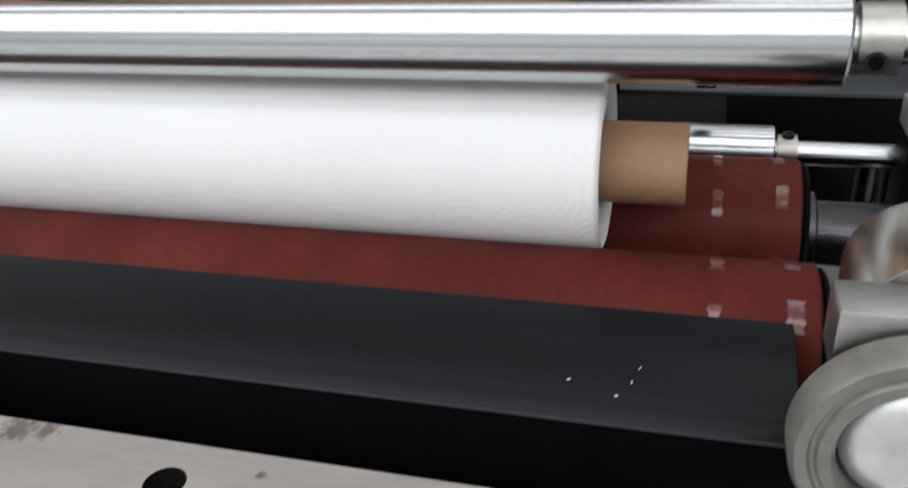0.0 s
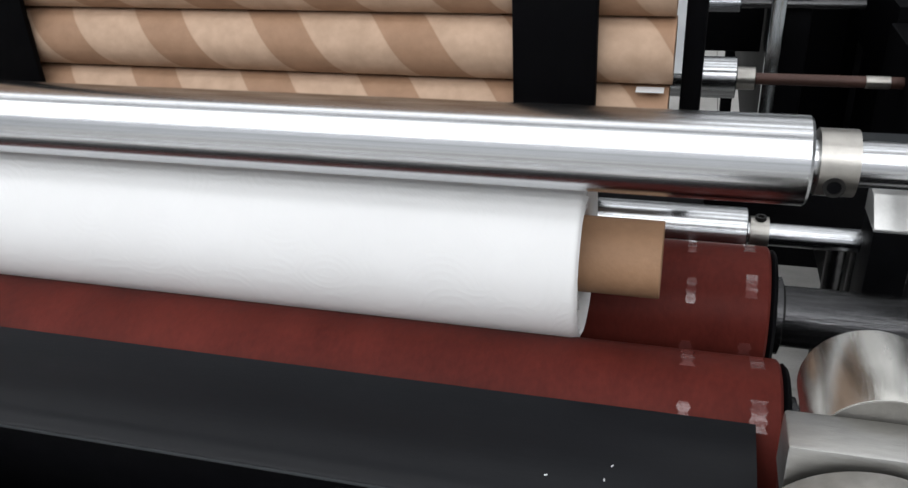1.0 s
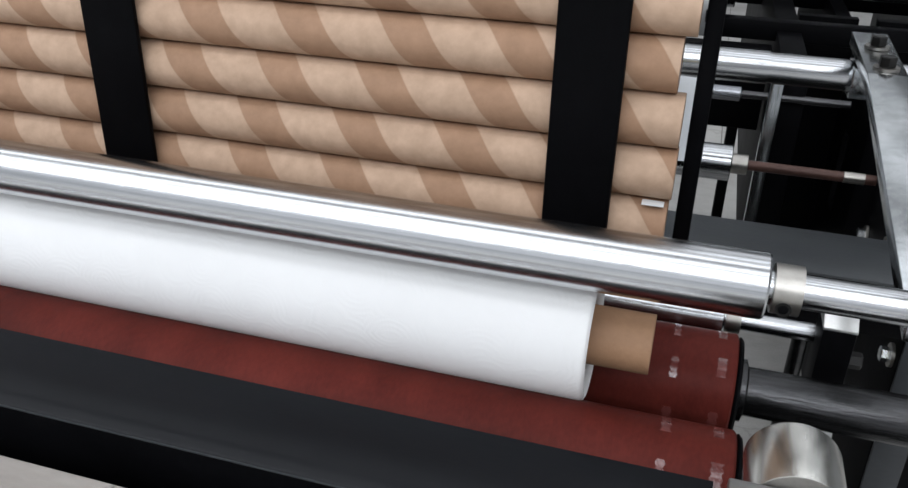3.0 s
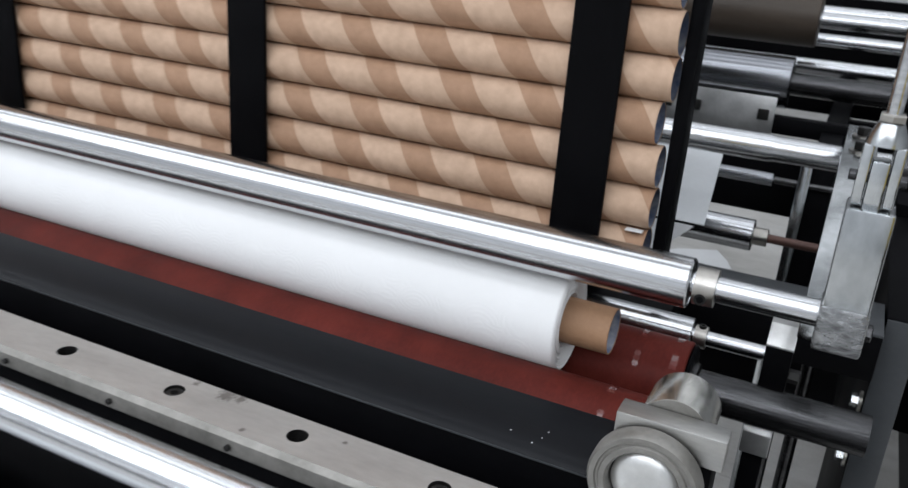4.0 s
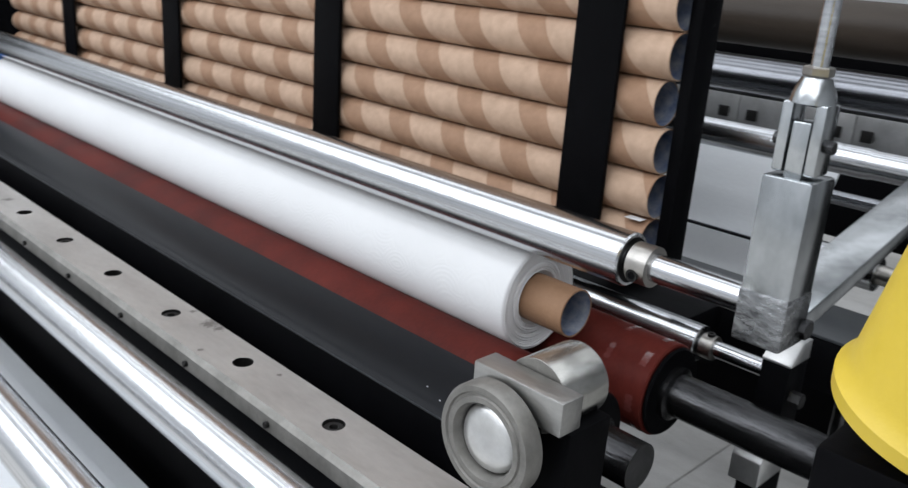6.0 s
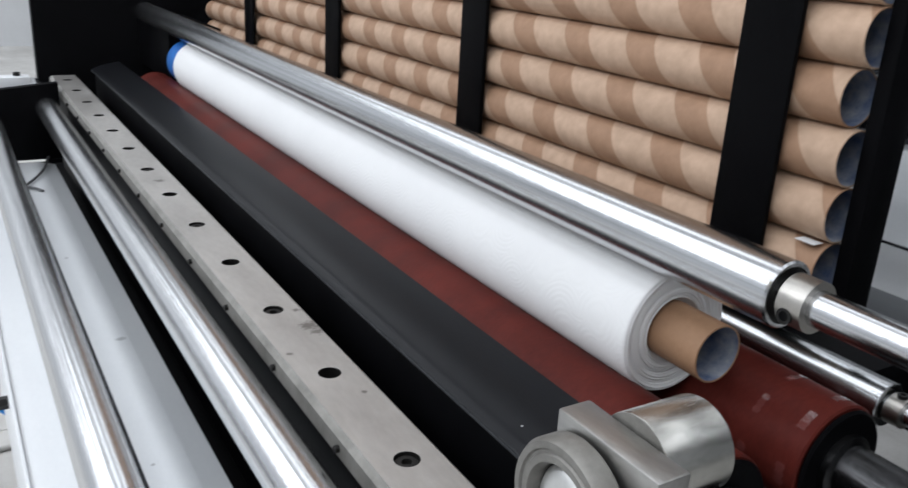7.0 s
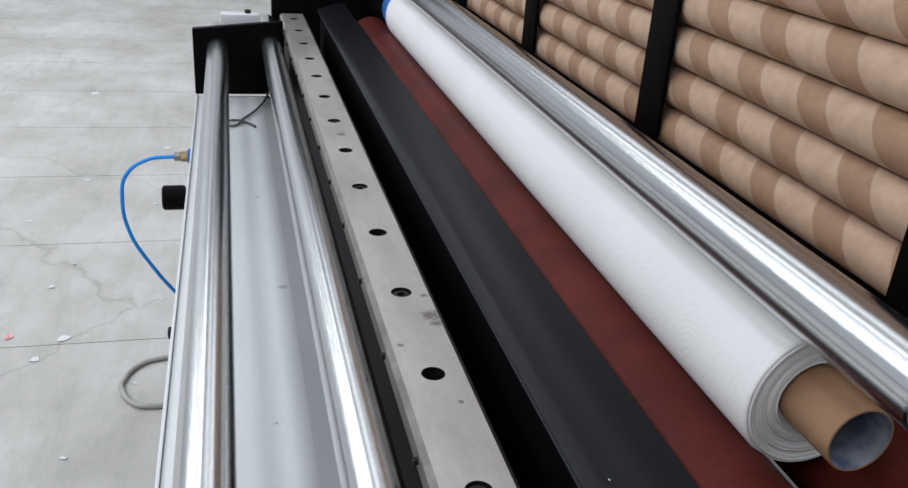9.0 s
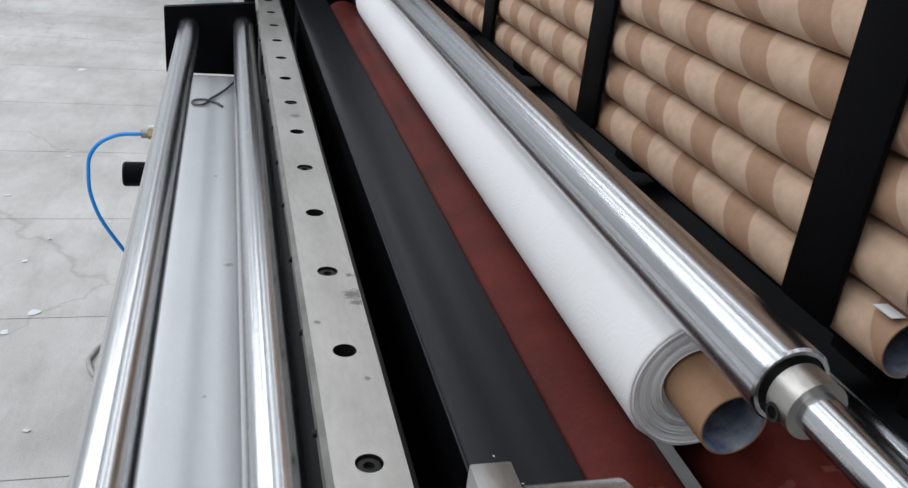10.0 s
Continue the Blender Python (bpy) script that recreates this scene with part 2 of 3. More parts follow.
def cardboard(pitch, shift):
    """Kraft tube wound from two strips: a pale and a darker helical band."""
    m, n, l, p = nodes_of("spiral_kraft_board")
    co = n.new("ShaderNodeTexCoord")
    sep = n.new("ShaderNodeSeparateXYZ")
    l.new(co.outputs["Object"], sep.inputs[0])
    info = n.new("ShaderNodeObjectInfo")

    def op(kind, a, b=None):
        q = n.new("ShaderNodeMath")
        q.operation = kind
        for i, v in enumerate((a, b)):
            if v is None:
                continue
            if isinstance(v, (int, float)):
                q.inputs[i].default_value = v
            else:
                l.new(v, q.inputs[i])
        return q.outputs[0]
    ang = op("DIVIDE", op("ARCTAN2", sep.outputs[2], sep.outputs[1]), 2 * math.pi)
    turn = op("ADD", op("SUBTRACT", op("DIVIDE", sep.outputs[0], pitch), ang), op("MULTIPLY", info.outputs["Random"], shift))
    f = op("FRACT", turn)
    band = n.new("ShaderNodeValToRGB")
    e = band.color_ramp.elements
    e[0].position, e[0].color = 0.0, (0.340, 0.202, 0.124, 1)
    e[1].position, e[1].color = 0.40, (0.340, 0.202, 0.124, 1)
    for pos, col in ((0.415, (0.490, 0.340, 0.240, 1)), (0.985, (0.490, 0.340, 0.240, 1)), (1.0, (0.340, 0.202, 0.124, 1))):
        q = e.new(pos)
        q.color = col
    l.new(f, band.inputs[0])
    fibre = noise_out(n, l, 70, (1, 1, 1))
    mx = n.new("ShaderNodeMix")
    mx.data_type, mx.blend_type = "RGBA", "MULTIPLY"
    mx.inputs[0].default_value = 1.0
    l.new(band.outputs[0], mx.inputs[6])
    l.new(ramp(n, l, fibre, (0.80, 0.785, 0.76), (1.0, 1.0, 1.0)), mx.inputs[7])
    l.new(mx.outputs[2], p.inputs["Base Color"])
    p.inputs["Roughness"].default_value = 0.72
    bp = n.new("ShaderNodeBump")
    bp.inputs["Strength"].default_value, bp.inputs["Distance"].default_value = 0.25, 0.0008
    l.new(fibre, bp.inputs["Height"])
    l.new(bp.outputs[0], p.inputs["Normal"])
    return m


KRAFT = cardboard(0.095, 7.0)
KRAFTLOG = surface("brown_core_board", (0.235, 0.130, 0.070), (0.345, 0.200, 0.113), (0.6, 0.75), 0.0, 20, (1, 1, 1), 220, 0.02)
RINGSTEEL = surface("dull_ring_steel", (0.15, 0.145, 0.132), (0.30, 0.29, 0.27), (0.42, 0.62), 0.7, 26, (1, 1, 1), 160, 0.02)


# ---- building blocks ----
def mesh_of(name, bm, material, smooth=35):
    me = bpy.data.meshes.new(name)
    bmesh.ops.recalc_face_normals(bm, faces=bm.faces)
    bm.to_mesh(me)
    bm.free()
    for mat in (material if isinstance(material, (list, tuple)) else (material,)):
        me.materials.append(mat)
    if smooth:
        me.shade_smooth()
        me.set_sharp_from_angle(angle=radians(smooth))
    return me


def part(name, bm, material, parent=None, label="", m=None):
    ob = new(name, mesh_of(name, bm, material))
    if m is not None:
        ob.matrix_basis = m
    if parent is not None:
        ob.parent = parent
    if label:
        ob["label"] = label
    return ob


def thing(name, label, category, at=(0, 0, 0), group="", kind=""):
    ob = new(name)
    ob.empty_display_size = 0.02
    ob.matrix_basis = pose(*at)
    return tagged(ob, label, category, group, kind)


def solid(name, bm, material, label, category, at=(0, 0, 0), group="", kind=""):
    ob = part(name, bm, material)
    ob.matrix_basis = pose(*at)
    return tagged(ob, label, category, group, kind)


def box(x0, x1, y0, y1, z0, z1, bevel=0.0015, bm=None, segs=2):
    own = bmesh.new()
    bmesh.ops.create_cube(own, size=1.0)
    for v in own.verts:
        v.co = ((x0 + x1) / 2 + v.co.x * (x1 - x0), (y0 + y1) / 2 + v.co.y * (y1 - y0), (z0 + z1) / 2 + v.co.z * (z1 - z0))
    if bevel:
        bmesh.ops.bevel(own, geom=own.edges[:], offset=bevel, segments=segs, affect="EDGES", profile=0.5)
    return joined(bm, own)


def joined(bm, own):
    if bm is None:
        return own
    me = bpy.data.meshes.new("temp")
    own.to_mesh(me)
    own.free()
    bm.from_mesh(me)
    bpy.data.meshes.remove(me)
    return bm


def turned(profile, segs=48, axis="x", at=(0, 0, 0), bm=None, closed=False):
    """A body of revolution: profile rows of (along, radius)."""
    own = bmesh.new()
    rings = []
    for s, r in profile:
        if r < 1e-6:
            rings.append([own.verts.new((s, 0, 0))])
        else:
            rings.append([own.verts.new((s, r * math.cos(2 * math.pi * k / segs), r * math.sin(2 * math.pi * k / segs))) for k in range(segs)])
    pairs = list(zip(rings, rings[1:])) + ([(rings[-1], rings[0])] if closed else [])
    for a, b in pairs:
        for k in range(segs):
            q = (k + 1) % segs
            if len(a) == 1 and len(b) > 1:
                own.faces.new((a[0], b[k], b[q]))
            elif len(b) == 1 and len(a) > 1:
                own.faces.new((a[k], a[q], b[0]))
            elif len(a) > 1:
                own.faces.new((a[k], a[q], b[q], b[k]))
    m = {"x": Matrix.Identity(4), "y": Matrix.Rotation(radians(90), 4, "Z"), "z": Matrix.Rotation(radians(-90), 4, "Y")}[axis]
    own.transform(Matrix.Translation(at) @ m)
    return joined(bm, own)


def rod(x0, x1, r, c=0.001, segs=48, axis="x", at=(0, 0, 0), bm=None):
    return turned([(x0, 0), (x0, r - c), (x0 + c, r), (x1 - c, r), (x1, r - c), (x1, 0)], segs, axis, at, bm)


def tube(x0, x1, r, wall, segs=48, axis="x", at=(0, 0, 0), bm=None):
    return turned([(x0, r - wall), (x0, r), (x1, r), (x1, r - wall)], segs, axis, at, bm, closed=True)


def prism(outline, x0, x1, axis="x", bevel=0.001, bm=None):
    """An outline of (y, z) drawn out along x (or (x, z) along y, or (x, y) along z)."""
    own = bmesh.new()
    put = {"x": lambda a, b, s: (s, a, b), "y": lambda a, b, s: (a, s, b), "z": lambda a, b, s: (a, b, s)}[axis]
    lo = [own.verts.new(put(a, b, x0)) for a, b in outline]
    hi = [own.verts.new(put(a, b, x1)) for a, b in outline]
    own.faces.new(lo)
    own.faces.new(hi[::-1])
    for k in range(len(lo)):
        q = (k + 1) % len(lo)
        own.faces.new((lo[k], lo[q], hi[q], hi[k]))
    bmesh.ops.recalc_face_normals(own, faces=own.faces)
    if bevel:
        bmesh.ops.bevel(own, geom=own.edges[:], offset=bevel, segments=2, affect="EDGES", profile=0.5)
    return joined(bm, own)


def wire(name, points, r, material, label, category, parent=None):
    cu = bpy.data.curves.new(name, "CURVE")
    cu.dimensions, cu.bevel_depth, cu.bevel_resolution, cu.use_fill_caps = "3D", r, 4, True
    sp = cu.splines.new("BEZIER")
    sp.bezier_points.add(len(points) - 1)
    for bp, p in zip(sp.bezier_points, points):
        bp.co, bp.handle_left_type, bp.handle_right_type = p, "AUTO", "AUTO"
    tmp = bpy.data.objects.new("temp", cu)
    me = bpy.data.meshes.new_from_object(tmp)
    bpy.data.objects.remove(tmp)
    me.materials.clear()
    me.materials.append(material)
    me.shade_smooth()
    ob = new(name, me)
    if parent is not None:
        ob.parent = parent
        if label:
            ob["label"] = label
        return ob
    return tagged(ob, label, category)

# ---- hall ----
floor = thing("floor", "worn pale grey concrete hall floor of cast strips", "floor", (0, 0, FLOOR), kind="structure")
g = bmesh.new()
bmesh.ops.create_grid(g, x_segments=2, y_segments=2, size=9.2)
part("base", g, JOINT, floor, "dark joint bed under the floor strips", pose(-1.5, 0, -0.008))
for k in range(25):
    a = -10.76 + 0.73 * k
    part("slab", box(a + 0.002, a + 0.728, -9.1, 9.1, -0.008, 0, 0.0), CONCRETE, floor)
# Walls and ceiling are out of view, added to shut out the world light.
for nm, b in (("wall_north", (-10.5, 7.5, 9.0, 9.2)), ("wall_south", (-10.5, 7.5, -9.2, -9.0)), ("wall_west", (-10.7, -10.5, -9.2, 9.2)), ("wall_east", (7.5, 7.7, -9.2, 9.2))):
    solid(nm, box(*b, FLOOR, 5.4, 0), WALLPAINT, "unseen pale wall added to close the hall", "wall", kind="structure")
solid("ceiling", box(-10.7, 7.7, -9.2, 9.2, 5.4, 5.5, 0), WALLPAINT, "unseen pale ceiling added to close the hall", "ceiling", kind="structure")

R_LOG, R_CORE = 0.0522, 0.0230

# ---- winding nest ----
log = thing("paper_log", "white embossed tissue log wound on a brown core", "paper roll", (0, 0, 1.0))
face = [(-1.385, R_CORE), (-1.385, R_LOG - 0.002), (-1.383, R_LOG), (-0.002, R_LOG), (-0.0005, R_LOG - 0.0008)]
r = R_LOG - 0.0008
k = 0
while r > R_CORE + 0.004:
    out = 0.0009 * math.sin(k * 1.7) + 0.0006 * math.sin(k * 0.6 + 1.0) - 0.00015 * k
    face += [(out, r - 0.0005), (out + 0.0003, r - 0.0010), (out - 0.0011, r - 0.0016)]
    r -= 0.0021 + 0.0006 * math.sin(k * 2.3)
    k += 1
face += [(-0.0045, R_CORE + 0.003), (-0.007, R_CORE + 0.0005), (-0.007, R_CORE)]
part("paper", turned(face, 128), PAPER, log)


def core_tube(x0, x1, r, wall, segs=40):
    """The board of a thin core tube."""
    return turned([(x0, r - wall), (x0, r), (x1 - 0.0004, r), (x1, r - wall * 0.4), (x1, r - wall)], segs, closed=True)


def core_lining(x0, x1, r, wall, segs=40):
    return turned([(x0, r - wall - 0.0003), (x0, r - wall - 0.00002), (x1 - 0.0006, r - wall - 0.00002), (x1 - 0.0006, r - wall - 0.0003)], segs, closed=True)


lc = part("core", core_tube(-1.42, 0.045, R_CORE, 0.0014, 64), KRAFTLOG, log, "brown cardboard core tube end")
part("lining", core_lining(-1.42, 0.045, R_CORE, 0.0014, 64), COREIN, lc, "grey lining with blue glue marks")
part("core_plug", rod(-1.47, -1.386, 0.046, 0.003), BLUE, log, "blue plastic plug at the far end")

rider = thing("rider_roller", "bright ground steel roller pressing on the paper log", "roller", (-0.0030, -0.0268, 1.0779))
part("barrel", turned([(-1.75, 0), (-1.75, 0.0226), (0.1135, 0.0226), (0.115, 0.0214), (0.115, 0.0192), (0.110, 0.0185), (0.110, 0)], 96), CHROME, rider)
part("bearing", tube(0.1105, 0.114, 0.0184, 0.006), HOLE, rider, "black bearing seal")
collar = part("collar", tube(0.1185, 0.1365, 0.0168, 0.0052), NICKEL, rider, "dull nickel clamping collar")
part("grub_screw", tube(-0.0170, -0.0110, 0.0052, 0.0018, 24, "y", (0.1260, 0, -0.0065)), HOLE, collar, "black grub screw")
part("screw_bottom", rod(-0.0166, -0.0105, 0.0036, 0.0003, 16, "y", (0.1260, 0, -0.0065)), BLACK, collar)
part("shaft", rod(0.10, 0.238, 0.0116), CHROME, rider)


def arc_patch(x, w, r, a0, turn, steps=6):
    """A thin bowed patch lying on a roller."""
    bm = bmesh.new()
    rows = []
    for k in range(steps + 1):
        a = a0 + turn * k / steps
        side = w * (0.8 + 0.2 * math.sin(3.1 * k + 20 * a0))
        rows.append([bm.verts.new((x + u, q * math.cos(a), q * math.sin(a))) for u, q in ((-side, r - 0.0004), (-side, r), (side, r), (side, r - 0.0004))])
    for a, b in zip(rows, rows[1:]):
        for k in range(4):
            bm.faces.new((a[k], a[(k + 1) % 4], b[(k + 1) % 4], b[k]))
    bm.faces.new(rows[0])
    bm.faces.new(rows[-1][::-1])
    return bm


def winding_roller(y, z, caps):
    rr = thing("winding_roller", "red-brown coated winding roller with worn ends", "roller", (0, y, z))
    part("barrel", rod(-1.54, 0.112, 0.0455, 0.0015, 96), RUBBER, rr)
    part("end_cap", rod(0.1122, 0.1165, 0.0435, 0.002, 64), BLACK, rr, "black end disc")
    part("shaft", turned([(0.115, 0), (0.115, 0.026), (0.122, 0.026), (0.124, 0.0205), (caps, 0.0205), (caps, 0)], 48), DARKSTEEL, rr, "oily dark steel shaft")
    q = random.Random(int(y * 1e4))
    # Two broken rows of tape, placed where highlights show on the rollers.
    for xx in (0.063, 0.100):
        for k in range(7):
            a = 2 * math.pi * (k + q.uniform(0.1, 0.5)) / 7
            w = q.uniform(0.0032, 0.0050)
            part("tape_patch", arc_patch(xx + q.uniform(-0.0010, 0.0010), w, 0.0457, a, q.uniform(0.35, 0.62)), TAPEBAND, rr, "worn glossy patch of clear tape, paler to suggest glints")
    return rr


winding_roller(-0.0575, 0.9235, 0.165)
winding_roller(0.0665, 0.9290, 0.285)

low = thing("core_feed_roller", "thin bright steel roller behind the winding nest", "roller", (0.0025, 0.1400, 0.9525))
part("barrel", rod(-1.70, 0.0985, 0.0185, 0.0008), CHROME, low)
lowcol = part("collar", tube(0.1005, 0.1135, 0.0125, 0.004), NICKEL, low)
part("grub_screw", tube(0.0095, 0.0145, 0.0040, 0.0016, 20, "z", (0.1075, -0.001, 0)), HOLE, lowcol, "black grub screw")
part("shaft", rod(0.095, 0.179, 0.0085), CHROME, low)

plate = thing("guide_plate", "black satin guide plate along the front winding roller", "plate", (0, -0.0015, 0.0046))
up = [(-0.0900, 0.9565), (-0.1030, 0.9548), (-0.1160, 0.9525), (-0.1290, 0.9492), (-0.1420, 0.9450), (-0.1525, 0.9405)]
part("sheet", prism(up + [(-0.1540, 0.9385), (-0.1535, 0.9355)] + [(y + 0.001, z - 0.005) for y, z in up[-2::-1]], -1.76, 0.098, bevel=0), PLATE, plate)
# Edge strip in a paler grey than the sheet.
part("edge_strip", box(-1.76, 0.098, -0.1548, -0.1542, 0.9368, 0.9384, 0), DARKGREY, plate, "thin grey strip along the plate edge")
# Black block added under the plate to keep the gap before the bar dark.
part("gap_fill", box(-1.74, 0.08, -0.150, -0.118, 0.80, 0.934, 0.002), BLACK, plate)

# ---- knife bar with its screws ----
bar = thing("knife_bar", "worn steel bar with a row of countersunk screw holes", "bar")
bm = bmesh.new()
HX = [-0.0284 - 0.14 * i for i in range(-2, 13)]
Y0, Y1, ZT, ZB = -0.2415, -0.1905, 0.9290, 0.9055


def holed_top(bm, x0, x1, hole_x, y, z, r, depth, segs=28):
    """A rectangle of the bar's top with a round counterbore, darkened inside."""
    ring = [bm.verts.new((hole_x + r * math.cos(2 * math.pi * q / segs), y + r * math.sin(2 * math.pi * q / segs), z)) for q in range(segs)]
    low_ring = [bm.verts.new((v.co.x, v.co.y, z - depth)) for v in ring]
    outer = []
    for q in range(segs):
        a = 2 * math.pi * q / segs
        c, s = math.cos(a), math.sin(a)
        hx, hy = ((x1 - hole_x) if c > 0 else (hole_x - x0)), ((Y1 - y) if s > 0 else (y - Y0))
        f = min(hx / abs(c) if abs(c) > 1e-9 else 1e9, hy / abs(s) if abs(s) > 1e-9 else 1e9)
        outer.append(bm.verts.new((hole_x + c * f, y + s * f, z)))
    # Bore wall and floor take the dark slot, painting shade onto the steel.
    for q in range(segs):
        w = (q + 1) % segs
        bm.faces.new((ring[q], ring[w], outer[w], outer[q]))
        bm.faces.new((ring[w], ring[q], low_ring[q], low_ring[w])).material_index = 1
    bm.faces.new(low_ring[::-1]).material_index = 1
    for cx, cy in ((x0, Y0), (x0, Y1), (x1, Y0), (x1, Y1)):
        near = sorted(range(segs), key=lambda q: (outer[q].co.x - cx) ** 2 + (outer[q].co.y - cy) ** 2)
        on_x = [q for q in range(segs) if abs(outer[q].co.x - cx) < 1e-6]
        on_y = [q for q in range(segs) if abs(outer[q].co.y - cy) < 1e-6]
        if on_x and on_y:
            p = min(on_x, key=lambda q: abs(outer[q].co.y - cy))
            w = min(on_y, key=lambda q: abs(outer[q].co.x - cx))
            if (outer[p].co - outer[w].co).length > 1e-6:
                bm.faces.new((bm.verts.new((cx, cy, z)), outer[p], outer[w]))


for i, hx in enumerate(HX):
    holed_top(bm, hx - 0.07, hx + 0.07, hx, -0.2160, ZT, 0.0098, 0.0075 if i % 2 == 0 else 0.016)
bmesh.ops.remove_doubles(bm, verts=bm.verts[:], dist=0.00005)
part("bar_top", bm, [BAR, HOLE], bar)
part("bar_body", prism([(Y0, ZT - 0.0175), (Y1, ZT - 0.0175), (Y1, ZB), (Y0, ZB)], HX[-1] - 0.07, HX[0] + 0.07, bevel=0), BAR, bar)
part("front_chamfer", prism([(Y0, ZT), (Y0 - 0.0045, ZT - 0.005), (Y0 - 0.0045, ZT - 0.02), (Y0 - 0.001, ZT - 0.02)], HX[-1] - 0.07, HX[0] + 0.07, bevel=0), RINGSTEEL, bar, "dull machined chamfer")
part("knife", prism([(Y1, ZT - 0.0003), (Y1 + 0.0055, ZT - 0.006), (Y1 + 0.0055, ZT - 0.016), (Y1, ZT - 0.016)], HX[-1] - 0.05, HX[0] + 0.05, bevel=0), STEEL, bar, "ground knife strip behind the bar")
for i, hx in enumerate(HX):
    if i % 2 == 0:
        sc = part("cap_screw", turned([(-0.009, 0), (-0.009, 0.0086), (-0.0028, 0.0086), (-0.0022, 0.0080), (-0.0022, 0.0040), (-0.0060, 0.0036), (-0.0060, 0)], 24, "z", (hx, -0.2160, ZT)), HOLE, bar, "black hexagon socket screw")
part("bar_carrier", box(HX[-1] - 0.02, HX[0] + 0.02, -0.239, -0.194, 0.72, 0.9050, 0.002), BLACK, bar)
for i in range(14):
    part("side_screw", rod(-0.2505, -0.2465, 0.0030, 0.0004, 14, "y", (-1.62 + 0.14 * i, 0.0010, 0.9160)), HOLE, bar)

# Paler copy of CHROME: brighter reflections on the guide rollers put into the colour.
LITCHROME = surface("lit_guide_steel", (0.40, 0.41, 0.425), (0.80, 0.81, 0.82), (0.14, 0.30), 1.0, 10, (0.035, 22, 22), 70, 0.002, grain=0.30)
for y, z, x0 in ((-0.2764, 0.8918, -1.85), (-0.3934, 0.8829, -1.78)):
    fr = thing("guide_roller", "bright polished steel guide roller along the machine front", "roller", (0, y, z), "front guide rollers")
    part("barrel", rod(x0, 0.52, 0.0224, 0.0015, 96), LITCHROME, fr)
    part("journal", rod(x0 - 0.04, x0 + 0.002, 0.010, 0.001), DARKSTEEL, fr)

# ---- front frame ----
channel = thing("front_channel", "pale grey painted sheet metal channel under the guide rollers", "channel")
part("tray", prism([(-0.440, 0.775), (-0.300, 0.775), (-0.272, 0.768), (-0.272, 0.764), (-0.300, 0.771), (-0.436, 0.771), (-0.436, 0.55), (-0.440, 0.55)], -1.575, 0.55, bevel=0.0008), TRAYPAINT, channel)
part("lip", prism([(-0.444, 0.779), (-0.4405, 0.779), (-0.4405, 0.55), (-0.444, 0.55)], -1.62, 0.55, bevel=0.0005), GREYPAINT, channel)
end = thing("front_end_plate", "black painted end plate carrying the guide rollers", "frame plate")
part("plate", prism([(-0.446, 0.7795), (-0.446, 0.925), (-0.25, 0.945), (-0.25, 0.7795)], -1.60, -1.578, bevel=0.002), BLACK, end)
part("bearing_block", box(-1.64, -1.60, -0.385, -0.300, 0.90, 0.955, 0.003), GREYPAINT, end, "pale bearing block behind the plate")
part("bolt", rod(0.955, 0.963, 0.007, 0.001, 6, "z", (-1.62, -0.325, 0)), HOLE, end)
part("foot", box(-1.60, -1.578, -0.43, -0.28, 0.4, 0.7700, 0.002), BLACK, end)

base = thing("machine_base", "black rewinder base frame with added fill keeping gaps dark", "machine frame")
# Beams and tray are added black fill, hiding the floor so gaps stay dark.
part("front_beam", box(-1.80, 0.40, -0.262, -0.10, 0.55, 0.715, 0.004), BLACK, base)
part("rear_beam", box(-1.80, 0.26, 0.00, 0.115, 0.60, 0.76, 0.004), BLACK, base)
part("tray", box(-1.80, 0.20, -0.27, 0.16, 0.50, 0.512, 0.002), BLACK, base)
for x, y in ((-1.75, -0.2), (-1.75, 0.1), (0.1, -0.2), (0.1, 0.1)):
    part("leg", box(x - 0.04, x + 0.04, y - 0.04, y + 0.04, FLOOR, 0.55, 0.003), BLACK, base)
part("front_skirt", box(-1.575, 0.55, -0.4355, -0.4325, 0.38, 0.60, 0.001), BLACK, base)
part("left_frame", box(-1.93, -1.895, -0.26, 1.4, FLOOR, 1.36, 0.004), BLACK, base)
part("far_bracket", box(-1.89, -1.56, -0.02, 0.10, 0.94, 1.06, 0.004), BLACK, base)

# ---- core rack ----
rack = thing("core_rack", "black flat bar rack holding the stacked cores", "rack", (-0.0018, 0.0034, 0))
for x in (-1.3555, -0.9245, -0.4925, -0.0605):
    part("post", box(x, x + 0.0555, 0.0870, 0.0930, 1.036, 1.75, 0.0022), BLACK, rack)
    part("back_post", box(x, x + 0.0555, 0.1480, 0.1540, 0.985, 1.75, 0.0022), BLACK, rack)
part("side_bar", box(0.0480, 0.0615, 0.112, 0.146, 1.005, 1.75, 0.002), BLACK, rack)
for x in (-1.33, -0.90, -0.465, -0.033):
    part("bracket", prism([(0.1485, 0.985), (0.1485, 1.02), (0.24, 0.975), (0.24, 0.9655)], x - 0.02, x + 0.02, bevel=0.001), BLACK, rack)
part("rear_sheet", box(-1.72, -0.02, 0.1560, 0.1575, 0.99, 1.75, 0), BLACK, rack)
rnd = random.Random(5)
first = thing("cardboard_core", "brown spiral wound cardboard core tube stacked in the rack", "cardboard core", group="stacked cores")
part("board", core_tube(-1.72, 0, 0.02235, 0.0013), KRAFT, first)
